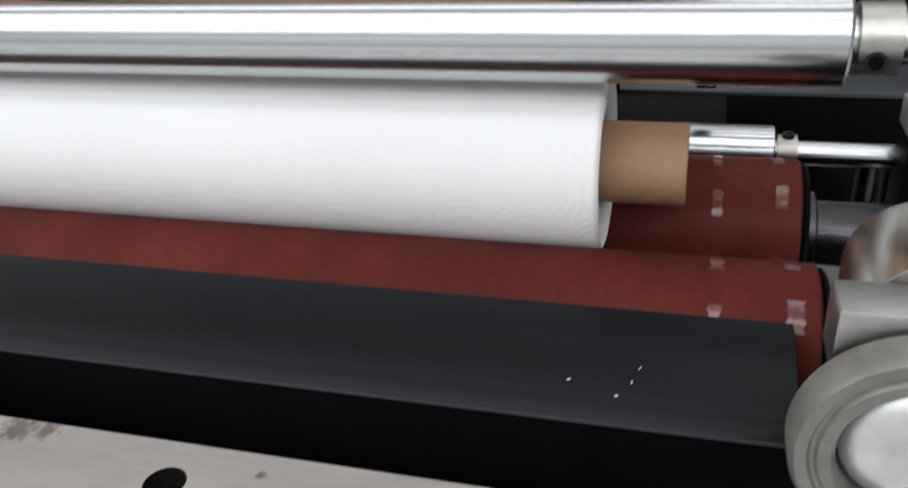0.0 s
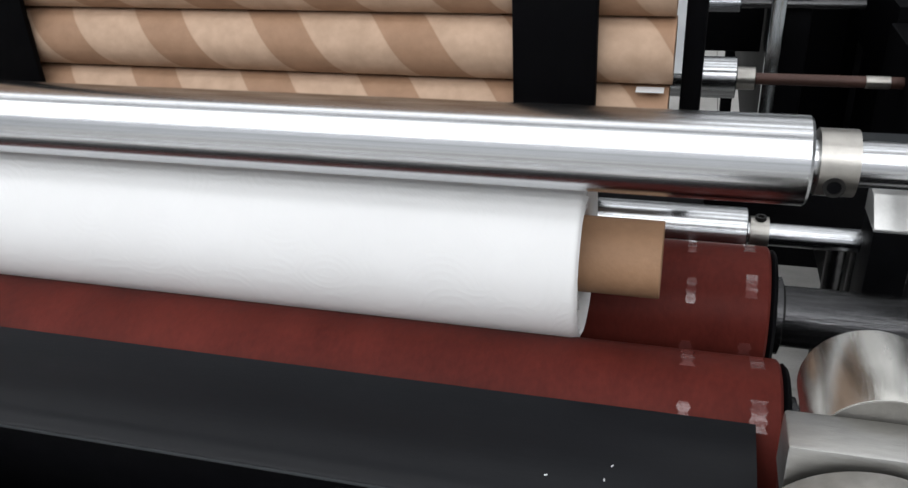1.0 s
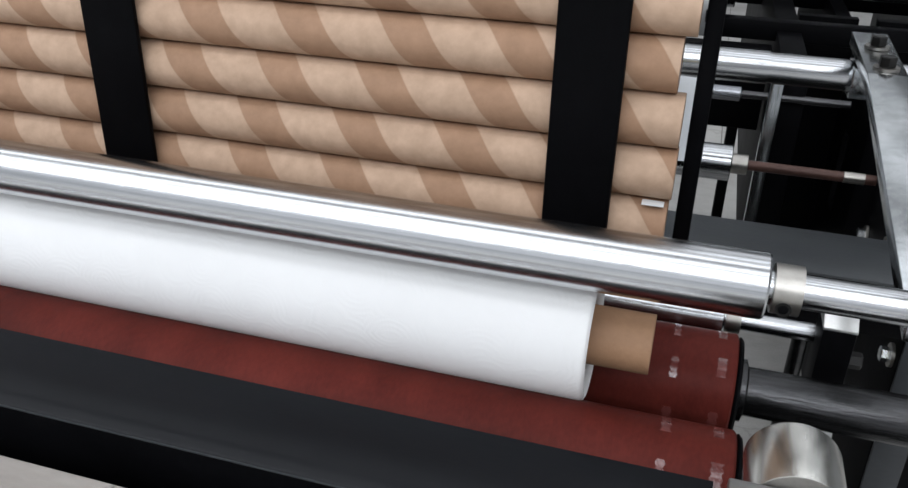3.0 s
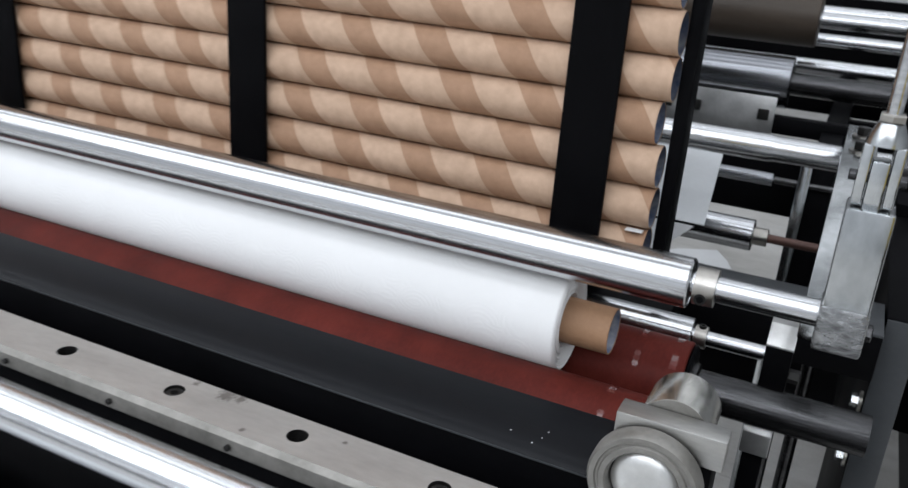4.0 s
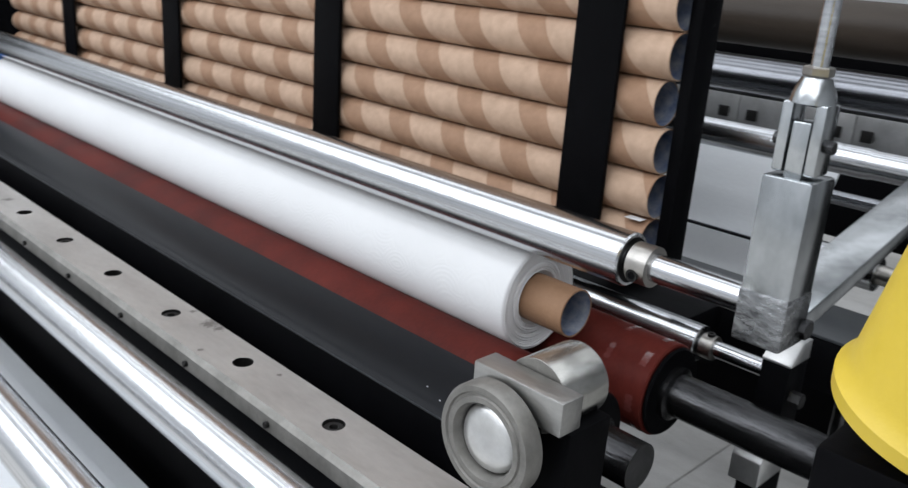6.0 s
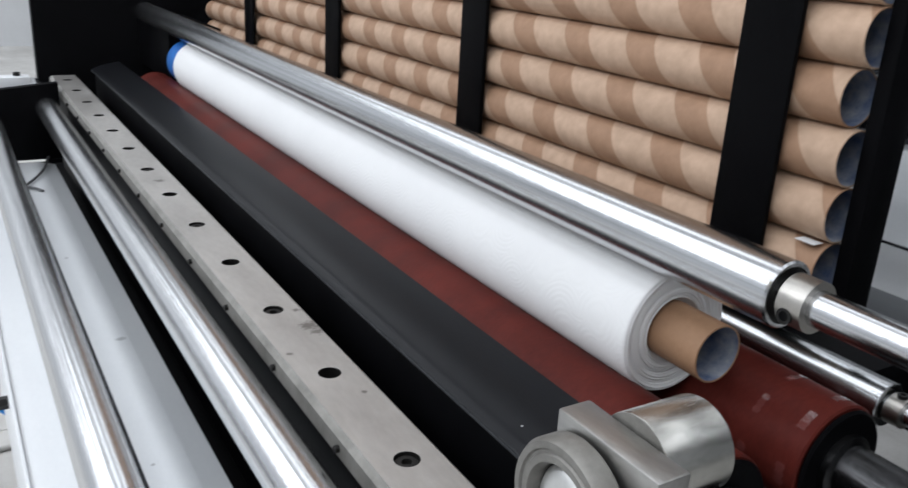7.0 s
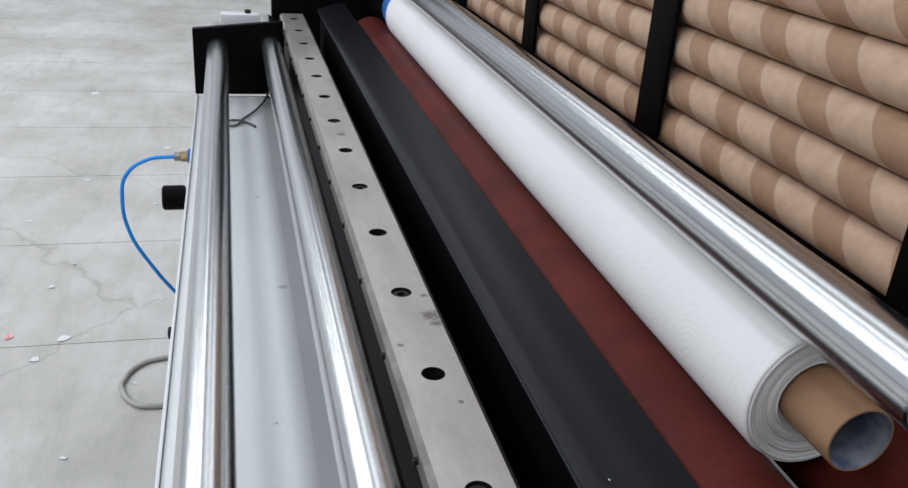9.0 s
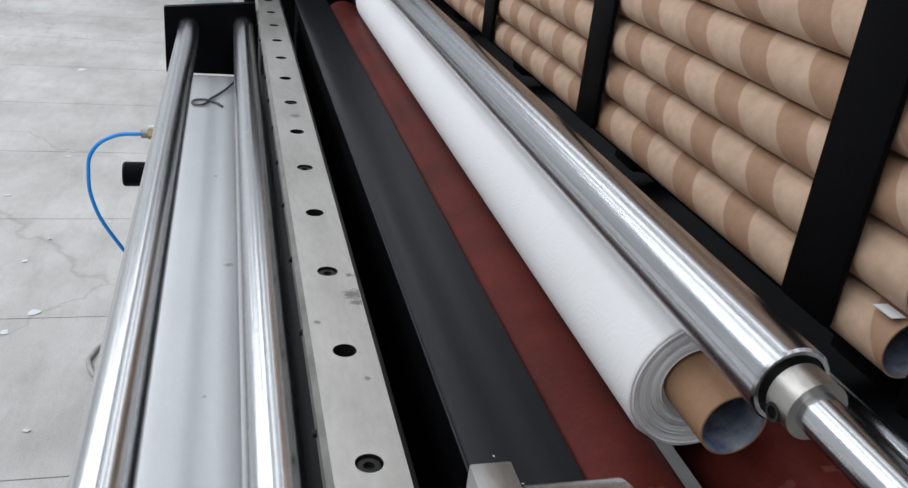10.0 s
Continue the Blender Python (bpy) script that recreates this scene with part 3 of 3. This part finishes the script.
part("lining", core_lining(-1.72, 0, 0.02235, 0.0013), COREIN, first, "grey lining with blue glue marks")
for k in range(15):
    m = pose(0.037 + rnd.uniform(-0.004, 0.006), 0.1205, 1.0467 + 0.0449 * k, rnd.uniform(0, 360))
    if k == 0:
        first.matrix_basis = m
    else:
        copy_thing(first, m)
solid("paper_tab", box(0.018, 0.036, 0.0990, 0.1100, 1.0690, 1.0695, 0), WHITECARD, "white paper tab caught between two cores", "paper tab")

# ---- lever, arm and lift rod of the rider roller ----
arm = thing("roller_lifter", "zinc plated lifter clamped on the rider roller shaft", "arm")
part("body", box(0.2165, 0.2520, -0.0520, -0.0140, 1.0560, 1.1770, 0.0025), ZINC, arm)
part("tongue", box(0.2270, 0.2400, -0.0440, -0.0240, 1.1735, 1.2140, 0.002), ZINC, arm)
part("tape_wrap", box(0.2157, 0.2528, -0.0528, -0.0132, 1.0555, 1.0960, 0.003), TAPEFILM, arm, "crumpled clear tape round the arm")
fork = part("clevis", box(0.2185, 0.2262, -0.0450, -0.0230, 1.1790, 1.2260, 0.0015), ZINC, arm, "zinc plated clevis fork")
box_bm = box(0.2408, 0.2485, -0.0450, -0.0230, 1.1790, 1.2260, 0.0015)
part("clevis_prong", box_bm, ZINC, arm)
part("clevis_head", turned([(1.2255, 0), (1.2255, 0.0150), (1.2330, 0.0135), (1.2420, 0.0095), (1.2420, 0)], 32, "z", (0.2335, -0.034, 0)), ZINC, arm)
part("clevis_pin", rod(0.2130, 0.2540, 0.0045, 0.0006, 20, "x", (0, -0.034, 1.199)), DARKSTEEL, arm)
part("lock_nut", rod(1.2425, 1.2490, 0.0100, 0.001, 6, "z", (0.2335, -0.034, 0)), NICKEL, arm)
part("lift_rod", rod(1.2450, 1.75, 0.0058, 0.0005, 24, "z", (0.2335, -0.034, 0)), CHROME, arm, "slender chromed lift rod")
part("side_bolt", rod(0.2525, 0.2590, 0.0075, 0.001, 6, "x", (0, -0.022, 1.0685)), DARKSTEEL, arm)

lever = thing("rider_lever", "flat grey steel lever bolted on the pivot shaft", "lever")
part("blade", prism([(-0.013, 1.045), (-0.013, 1.062), (0.345, 1.1340), (0.500, 1.1410), (0.500, 1.1260), (0.345, 1.1190)], 0.2040, 0.2420, bevel=0.0015), ZINC, lever)
for y, z in ((0.362, 1.1350), (0.437, 1.1385)):
    b = part("bolt", rod(z + 0.0025, z + 0.0130, 0.0085, 0.001, 6, "z", (0.2230, y, 0)), HOLE, lever, "black hexagon bolt")
    part("washer", tube(z - 0.0005, z + 0.0025, 0.0125, 0.006, 28, "z", (0.2230, y, 0)), NICKEL, lever)

pivot = thing("pivot_shaft", "bright steel pivot shaft behind the core rack", "shaft", (0, 0.450, 1.1030))
part("shaft", turned([(-1.85, 0), (-1.85, 0.0185), (0.118, 0.0185), (0.120, 0.0172), (0.285, 0.0172), (0.285, 0)], 64), CHROME, pivot)
part("flange", rod(0.262, 0.300, 0.027, 0.003), DARKSTEEL, pivot)
part("clamp", box(0.204, 0.242, -0.024, 0.028, -0.020, 0.0140, 0.003), ZINC, pivot, "zinc plated clamp under the lever")

feed = thing("rear_roller", "bright steel rear roller with a rusty screw rod", "roller", (0.0160, 0.6107, 0.9263))
part("barrel", rod(-1.85, 0.0900, 0.0250, 0.001), CHROME, feed)
part("collar", rod(0.0900, 0.1120, 0.0140, 0.001), NICKEL, feed)
part("screw_rod", rod(0.110, 0.290, 0.0070, 0.0006), COPPER, feed, "rusty brown screw rod")
part("rod_sleeve", rod(0.235, 0.262, 0.0078, 0.0006), NICKEL, feed)

beam = thing("cross_beam", "dark grey box beam carrying the core rack", "beam")
part("beam", box(-1.86, 0.290, 0.236, 0.335, 0.905, 0.9600, 0.002), BLACK, beam)
# Top sheet in a paler grey than the beam's sides.
part("top_plate", box(-1.86, 0.290, 0.2355, 0.3355, 0.9603, 0.9640, 0.001), DARKGREY, beam, "blue-grey top sheet, paler than the beam")
part("rack_rail", box(-1.86, 0.070, 0.156, 0.236, 0.930, 0.9620, 0.002), BLACK, beam)

br = thing("bearing_bracket", "black bracket with a milled bright top holding the thin roller", "bracket")
part("body", box(0.1780, 0.2045, 0.1045, 0.1420, 0.900, 0.9770, 0.0015), BLACK, br)
part("top", prism([(0.1042, 0.9773), (0.1042, 0.9800), (0.1245, 0.9965), (0.1423, 0.9965), (0.1423, 0.9773)], 0.1777, 0.2048, bevel=0.0008), STEELBRIGHT, br, "bright milled top face")
part("foot", prism([(0.0966, 0.8995), (0.0880, 0.8850), (0.0880, 0.8600), (0.1420, 0.8600), (0.1420, 0.8995)], 0.1745, 0.2030, bevel=0.001), STEELBRIGHT, br, "bright milled foot")
part("adjuster", rod(0.2025, 0.2160, 0.0075, 0.001, 6, "x", (0, 0.118, 0.945)), HOLE, br)
part("tie", box(0.1780, 0.1990, 0.100, 0.150, 0.70, 0.8598, 0.001), BLACK, br)

# ---- eccentric adjuster at the near end ----
ecc = thing("eccentric_adjuster", "machined steel eccentric with a clamp bar and ring", "adjuster")
# Thin darker disc, added to hold down a bright reflection on the face.
part("boss_face", rod(-0.1664, -0.1660, 0.0276, 0.0002, 64, "y", (0.1365, 0, 1.0120)), RINGSTEEL, ecc, "thin added disc darkening the boss end face")
part("boss", turned([(-0.1659, 0), (-0.1659, 0.0276), (-0.1655, 0.0278), (-0.118, 0.0278), (-0.116, 0.0262), (-0.116, 0)], 64, "y", (0.1365, 0, 1.0120)), NICKELBRIGHT, ecc)
part("clamp_bar", box(0.0975, 0.1780, -0.1900, -0.1675, 1.0060, 1.0312, 0.0015), STEEL, ecc, "milled steel clamp bar")
ringpart = part("ring", turned([(-0.205, 0.0265), (-0.2085, 0.0285), (-0.2085, 0.0325), (-0.2070, 0.0335), (-0.2070, 0.0350), (-0.2085, 0.0360), (-0.2085, 0.0400), (-0.2050, 0.0420), (-0.1940, 0.0420), (-0.1925, 0.0405), (-0.1925, 0.0265)], 72, "y", (0.1275, 0, 0.9860), closed=True), RINGSTEEL, ecc, "worn bearing ring with a dark groove")
part("hub_cap", turned([(-0.2065, 0), (-0.2060, 0.0150), (-0.2035, 0.0225), (-0.2000, 0.0252), (-0.1925, 0.0252), (-0.1925, 0)], 48, "y", (0.1275, 0, 0.9860)), STEELBRIGHT, ecc, "bright steel hub cap")
part("pillar", box(0.1240, 0.1700, -0.1660, -0.1180, 0.700, 0.9950, 0.002), BLACK, ecc)
part("stub", rod(-0.1925, -0.160, 0.018, 0.001, 32, "y", (0.1275, 0, 0.985)), DARKSTEEL, ecc)

# ---- near side frame ----
side = thing("side_frame", "black painted side frame plate with bolted brackets", "machine frame")
part("plate", box(0.2920, 0.3300, 0.290, 0.740, FLOOR, 0.9660, 0.003), BLACK, side)
# Thin facing in a paler grey than the plate.
part("front_edge", box(0.2930, 0.3290, 0.2865, 0.2898, 0.30, 0.9640, 0.001), DARKGREY, side, "dark grey facing on the front edge")
for y, z in ((0.315, 0.905), (0.315, 0.840), (0.315, 0.760), (0.46, 0.90), (0.58, 0.86)):
    bb = part("bolt", rod(0.2790, 0.2890, 0.0085, 0.001, 6, "x", (0, y, z)), ZINC, side, "zinc plated hexagon bolt")
    part("washer", tube(0.2885, 0.2922, 0.0135, 0.006, 24, "x", (0, y, z)), NICKEL, bb)
part("tie_rod", rod(0.45, 0.945, 0.0085, 0.001, 20, "z", (0.195, 0.300, 0)), DARKSTEEL, side)
part("tie_rod", rod(0.45, 0.935, 0.0085, 0.001, 20, "z", (0.225, 0.345, 0)), DARKSTEEL, side)
part("stay", box(0.120, 0.2635, 0.150, 0.166, 0.66, 0.70, 0.002), BLACK, side)
# Black panels added to keep the background beyond the lever dark.
part("cross_fill", box(0.2005, 0.2995, 1.100, 1.125, 0.62, 1.040, 0.001), BLACK, side)
part("cross_fill", box(0.3305, 0.5590, 1.100, 1.125, 0.62, 1.040, 0.001), BLACK, side)
part("upright", box(0.147, 0.166, 0.742, 0.754, FLOOR, 1.02, 0.002), ZINC, side, "pale steel upright post")
panel = box(0.3000, 0.3300, 0.7405, 0.930, 0.470, 0.985, 0)
box(0.3000, 0.3300, 0.930, 0.985, 0.470, 0.740, 0, panel)
box(0.3000, 0.3300, 0.930, 0.985, 0.880, 0.985, 0, panel)
box(0.3000, 0.3300, 0.985, 2.300, 0.470, 0.985, 0, panel)
part("rear_panel", panel, BLACK, side, "black side panel with an open slot")
part("rear_plate", box(0.160, 0.200, 0.756, 2.60, 0.620, 1.030, 0.002), BLACK, side)
part("rear_leg", box(0.162, 0.198, 2.50, 2.58, FLOOR, 0.6198, 0.002), BLACK, side)
part("rear_leg", box(0.302, 0.328, 2.20, 2.28, FLOOR, 0.4698, 0.002), BLACK, side)

# ---- unwinding rollers behind ----
rear = thing("unwinder_stand", "black stand of the unwinder behind the rack", "machine frame")
part("plate", box(0.560, 0.600, 0.90, 2.60, FLOOR, 1.55, 0.003), BLACK, rear)
part("left_plate", box(-1.930, -1.895, 1.41, 2.60, FLOOR, 1.55, 0.003), BLACK, rear)
# Two black sheets added to block the bright hall behind the rollers.
part("back_fill", box(-1.894, 0.155, 0.955, 0.990, 0.865, 1.008, 0.002), BLACK, rear)
part("top_fill", box(-1.894, 0.559, 1.66, 1.70, 0.95, 1.24, 0.002), BLACK, rear)
part("cross_tie", box(-1.895, 0.56, 1.30, 1.36, 0.30, 0.45, 0.003), BLACK, rear)


def rear_roller(name, label, y, z, r, x1, mat, r2, x2, mat2):
    ob = thing(name, label, "roller", (0, y, z), "unwinding rollers")
    part("barrel", rod(-1.894, x1, r, 0.002, 64), mat, ob)
    part("journal", rod(x1 - 0.01, x2, r2, 0.001, 32), mat2, ob)
    return ob


rear_roller("unwind_roller", "dark polished steel roller of the unwinder", 1.05, 1.104, 0.050, 0.085, CHROMEDARK, 0.022, 0.558, DARKSTEEL)
rear_roller("unwind_roller", "brown coated roller of the unwinder", 1.16, 1.220, 0.055, 0.106, BROWNROLL, 0.016, 0.558, CHROME)
rear_roller("unwind_roller", "thin bright steel roller of the unwinder", 1.30, 1.110, 0.018, 0.500, CHROME, 0.010, 0.558, DARKSTEEL)
rear_roller("unwind_roller", "thin bright steel roller of the unwinder", 1.34, 1.165, 0.014, 0.500, CHROME, 0.008, 0.558, DARKSTEEL)
rear_roller("unwind_roller", "thin bright steel roller of the unwinder", 1.42, 1.215, 0.018, 0.500, CHROME, 0.010, 0.558, DARKSTEEL)
rear_roller("unwind_roller", "thin bright steel roller of the unwinder", 1.52, 1.300, 0.020, 0.500, CHROME, 0.010, 0.558, DARKSTEEL)
rear_roller("unwind_roller", "thin dark steel roller of the unwinder", 0.75, 0.985, 0.011, 0.110, CHROMEDARK, 0.006, 0.262, DARKSTEEL)
guard = thing("bolted_guard", "pale steel guard strip with dark bolts under a roller", "guard")
for x0, x1 in ((-0.62, -0.332), (-0.330, -0.106), (-0.104, 0.070)):
    part("strip", box(x0, x1, 0.992, 0.997, 1.012, 1.082, 0.001), STEELBRIGHT, guard)
for x in (-0.58, -0.36, -0.30, -0.136, -0.080, 0.050):
    part("bolt", box(x - 0.0105, x + 0.0105, 0.9855, 0.9915, 1.037, 1.058, 0.001), HOLE, guard)
part("carrier", box(-1.894, 0.558, 0.9975, 1.03, 1.012, 1.045, 0.002), BLACK, guard)
sheet = solid("deflector_sheet", prism([(0.560, 1.066), (0.492, 0.964), (0.490, 0.9655), (0.558, 1.0675)], -1.40, 0.045, bevel=0), GREYPAINT, "pale grey steel deflector sheet behind the rack", "sheet metal")
fall = [(0.5850, 0.9300), (0.5700, 0.9080), (0.5200, 0.8750), (0.4500, 0.8420), (0.3600, 0.8150)]
bm = bmesh.new()
rows = [[bm.verts.new((x, y, z)) for x in (-1.40, -0.9, -0.4, 0.020 - 1.10 * (0.932 - z))] for y, z in fall]
for a, b in zip(rows, rows[1:]):
    for k in range(3):
        bm.faces.new((a[k], a[k + 1], b[k + 1], b[k]))
ex = bmesh.ops.extrude_face_region(bm, geom=bm.faces[:])
for v in ex["geom"]:
    if isinstance(v, bmesh.types.BMVert):
        v.co.z -= 0.0006
web = solid("paper_web", bm, WHITECARD, "white paper web running down from the rear roller", "paper web")

# ---- yellow cap at the near frame ----
cap = thing("yellow_cap", "yellow plastic flanged cap on the near frame", "cap")
bm = turned([(0.0, 0), (0.0, 0.046), (0.003, 0.050), (0.010, 0.051), (0.014, 0.048), (0.019, 0.0465), (0.070, 0.043), (0.140, 0.036), (0.149, 0.031), (0.152, 0)], 56, "z")
bm.transform(pose(0.399, -0.232, 1.135, 6, 10, 0))
part("shell", bm, YELLOW, cap)
part("mount", box(0.360, 0.440, -0.272, -0.192, 1.085, 1.124, 0.003), BLACK, cap)
part("bracket", box(0.380, 0.420, -0.252, -0.212, FLOOR, 1.0845, 0.003), BLACK, cap)

# ---- fittings and hoses on the front ----
fit_x, fit_z = -1.41, 0.689
co = thing("air_coupling", "blue air coupling with a brass nut on the front channel", "air coupling", (fit_x, 0, fit_z))
part("body", rod(-0.462, -0.4425, 0.017, 0.002, 8, "y"), BLUE, co)
part("nut", rod(-0.476, -0.462, 0.0115, 0.001, 6, "y"), BRASS, co)
part("sleeve", rod(-0.490, -0.476, 0.0095, 0.001, 20, "y"), NICKEL, co)
wire("air_hose", [(-1.410, -0.489, 0.689), (-1.410, -0.546, 0.682), (-1.410, -0.589, 0.649), (-1.410, -0.601, 0.597), (-1.410, -0.594, 0.523), (-1.410, -0.554, 0.437), (-1.410, -0.482, 0.333), (-1.390, -0.400, 0.250), (-1.360, -0.200, 0.120)], 0.0042, HOSE, "bright blue air hose hanging in a loop from the coupling", "hose")
kn = thing("knob", "black knurled knob on the front channel", "knob", (-1.095, 0, 0.720))
part("grip", rod(-0.492, -0.452, 0.022, 0.003, 32, "y"), BLACK, kn)
part("neck", rod(-0.455, -0.4425, 0.014, 0.001, 24, "y"), HOLE, kn)
kn2 = solid("stop_screw", rod(-0.455, -0.4425, 0.008, 0.001, 6, "y"), HOLE, "small black screw on the channel edge", "screw", (-0.60, 0, 0.730))
wire("tray_cable", [(-1.575, -0.284, 0.785), (-1.48, -0.305, 0.782), (-1.385, -0.345, 0.779), (-1.335, -0.372, 0.779), (-1.352, -0.382, 0.779), (-1.375, -0.366, 0.779), (-1.355, -0.335, 0.779), (-1.330, -0.322, 0.779)], 0.0025, CABLE, "thin grey cable curled in the channel", "cable")
wire("floor_hose", [(-1.90, -0.28, FLOOR + 0.008), (-1.879, -0.528, FLOOR + 0.008), (-1.868, -0.610, FLOOR + 0.008), (-1.850, -0.648, FLOOR + 0.008), (-1.758, -0.694, FLOOR + 0.008), (-1.730, -0.693, FLOOR + 0.008), (-1.645, -0.648, FLOOR + 0.008), (-1.632, -0.610, FLOOR + 0.008), (-1.635, -0.538, FLOOR + 0.008), (-1.64, -0.28, FLOOR + 0.008)], 0.0075, CONCRETEPALE, "pale grey hose looped on the concrete floor", "hose")


def scrap(x, y, size, mat, seed, label):
    q = random.Random(seed)
    bm = bmesh.new()
    n = 7
    top = [bm.verts.new((math.cos(6.283 * k / n) * size * q.uniform(0.5, 1.2), math.sin(6.283 * k / n) * size * q.uniform(0.35, 0.9), q.uniform(0.001, 0.005))) for k in range(n)]
    mid = bm.verts.new((0, 0, q.uniform(0.001, 0.004)))
    for k in range(n):
        bm.faces.new((top[k], top[(k + 1) % n], mid))
    ex = bmesh.ops.extrude_face_region(bm, geom=bm.faces[:])
    for v in ex["geom"]:
        if isinstance(v, bmesh.types.BMVert):
            v.co.z -= 0.0008
    ob = solid("paper_scrap", bm, mat, label, "paper scrap", (x, y, FLOOR), "scraps on the floor")
    ob.rotation_euler = (0, 0, q.uniform(0, 6))


for i, (x, y, s) in enumerate(((-2.03, -0.885, 0.035), (-1.92, -0.950, 0.032), (-2.38, -0.980, 0.022), (-4.86, -1.15, 0.05), (-3.84, -0.69, 0.04), (-2.55, -0.93, 0.014), (-2.95, -1.15, 0.02), (-1.76, -0.66, 0.018), (-2.7, -0.75, 0.016), (-3.4, -1.0, 0.025), (-2.25, -0.62, 0.012), (-3.1, -0.7, 0.02), (-1.45, -0.80, 0.02))):
    scrap(x, y, s * 0.62, WHITECARD, i, "small white torn paper scrap on the floor")
for i, (x, y, s) in enumerate(((-0.31, 3.25, 0.22), (-0.09, 2.08, 0.16), (-0.13, 2.2, 0.14), (0.02, 2.12, 0.11), (-0.38, 3.7, 0.2))):
    scrap(x, y, s, WHITECARD, 40 + i, "large white paper scrap under the machine")
scrap(-2.06, -1.045, 0.022, REDWRAP, 77, "small red and white wrapper scrap on the floor")

# ---- lint on the guide plate ----
for x, y, a in ((0.000, -0.1390, 20), (0.031, -0.1290, 60), (0.022, -0.1450, 5), (0.028, -0.1370, 100)):
    z = 0.9496 + 0.28 * (y + 0.1435)
    li_ob = solid("paper_lint", box(-0.0008, 0.0008, -0.0003, 0.0003, -0.0003, 0.0003, 0.0001), WHITECARD, "tiny white paper lint on the black plate", "lint", (x, y, z + 0.0006), "lint on the plate")
    li_ob.rotation_euler = (radians(14), 0, radians(a))
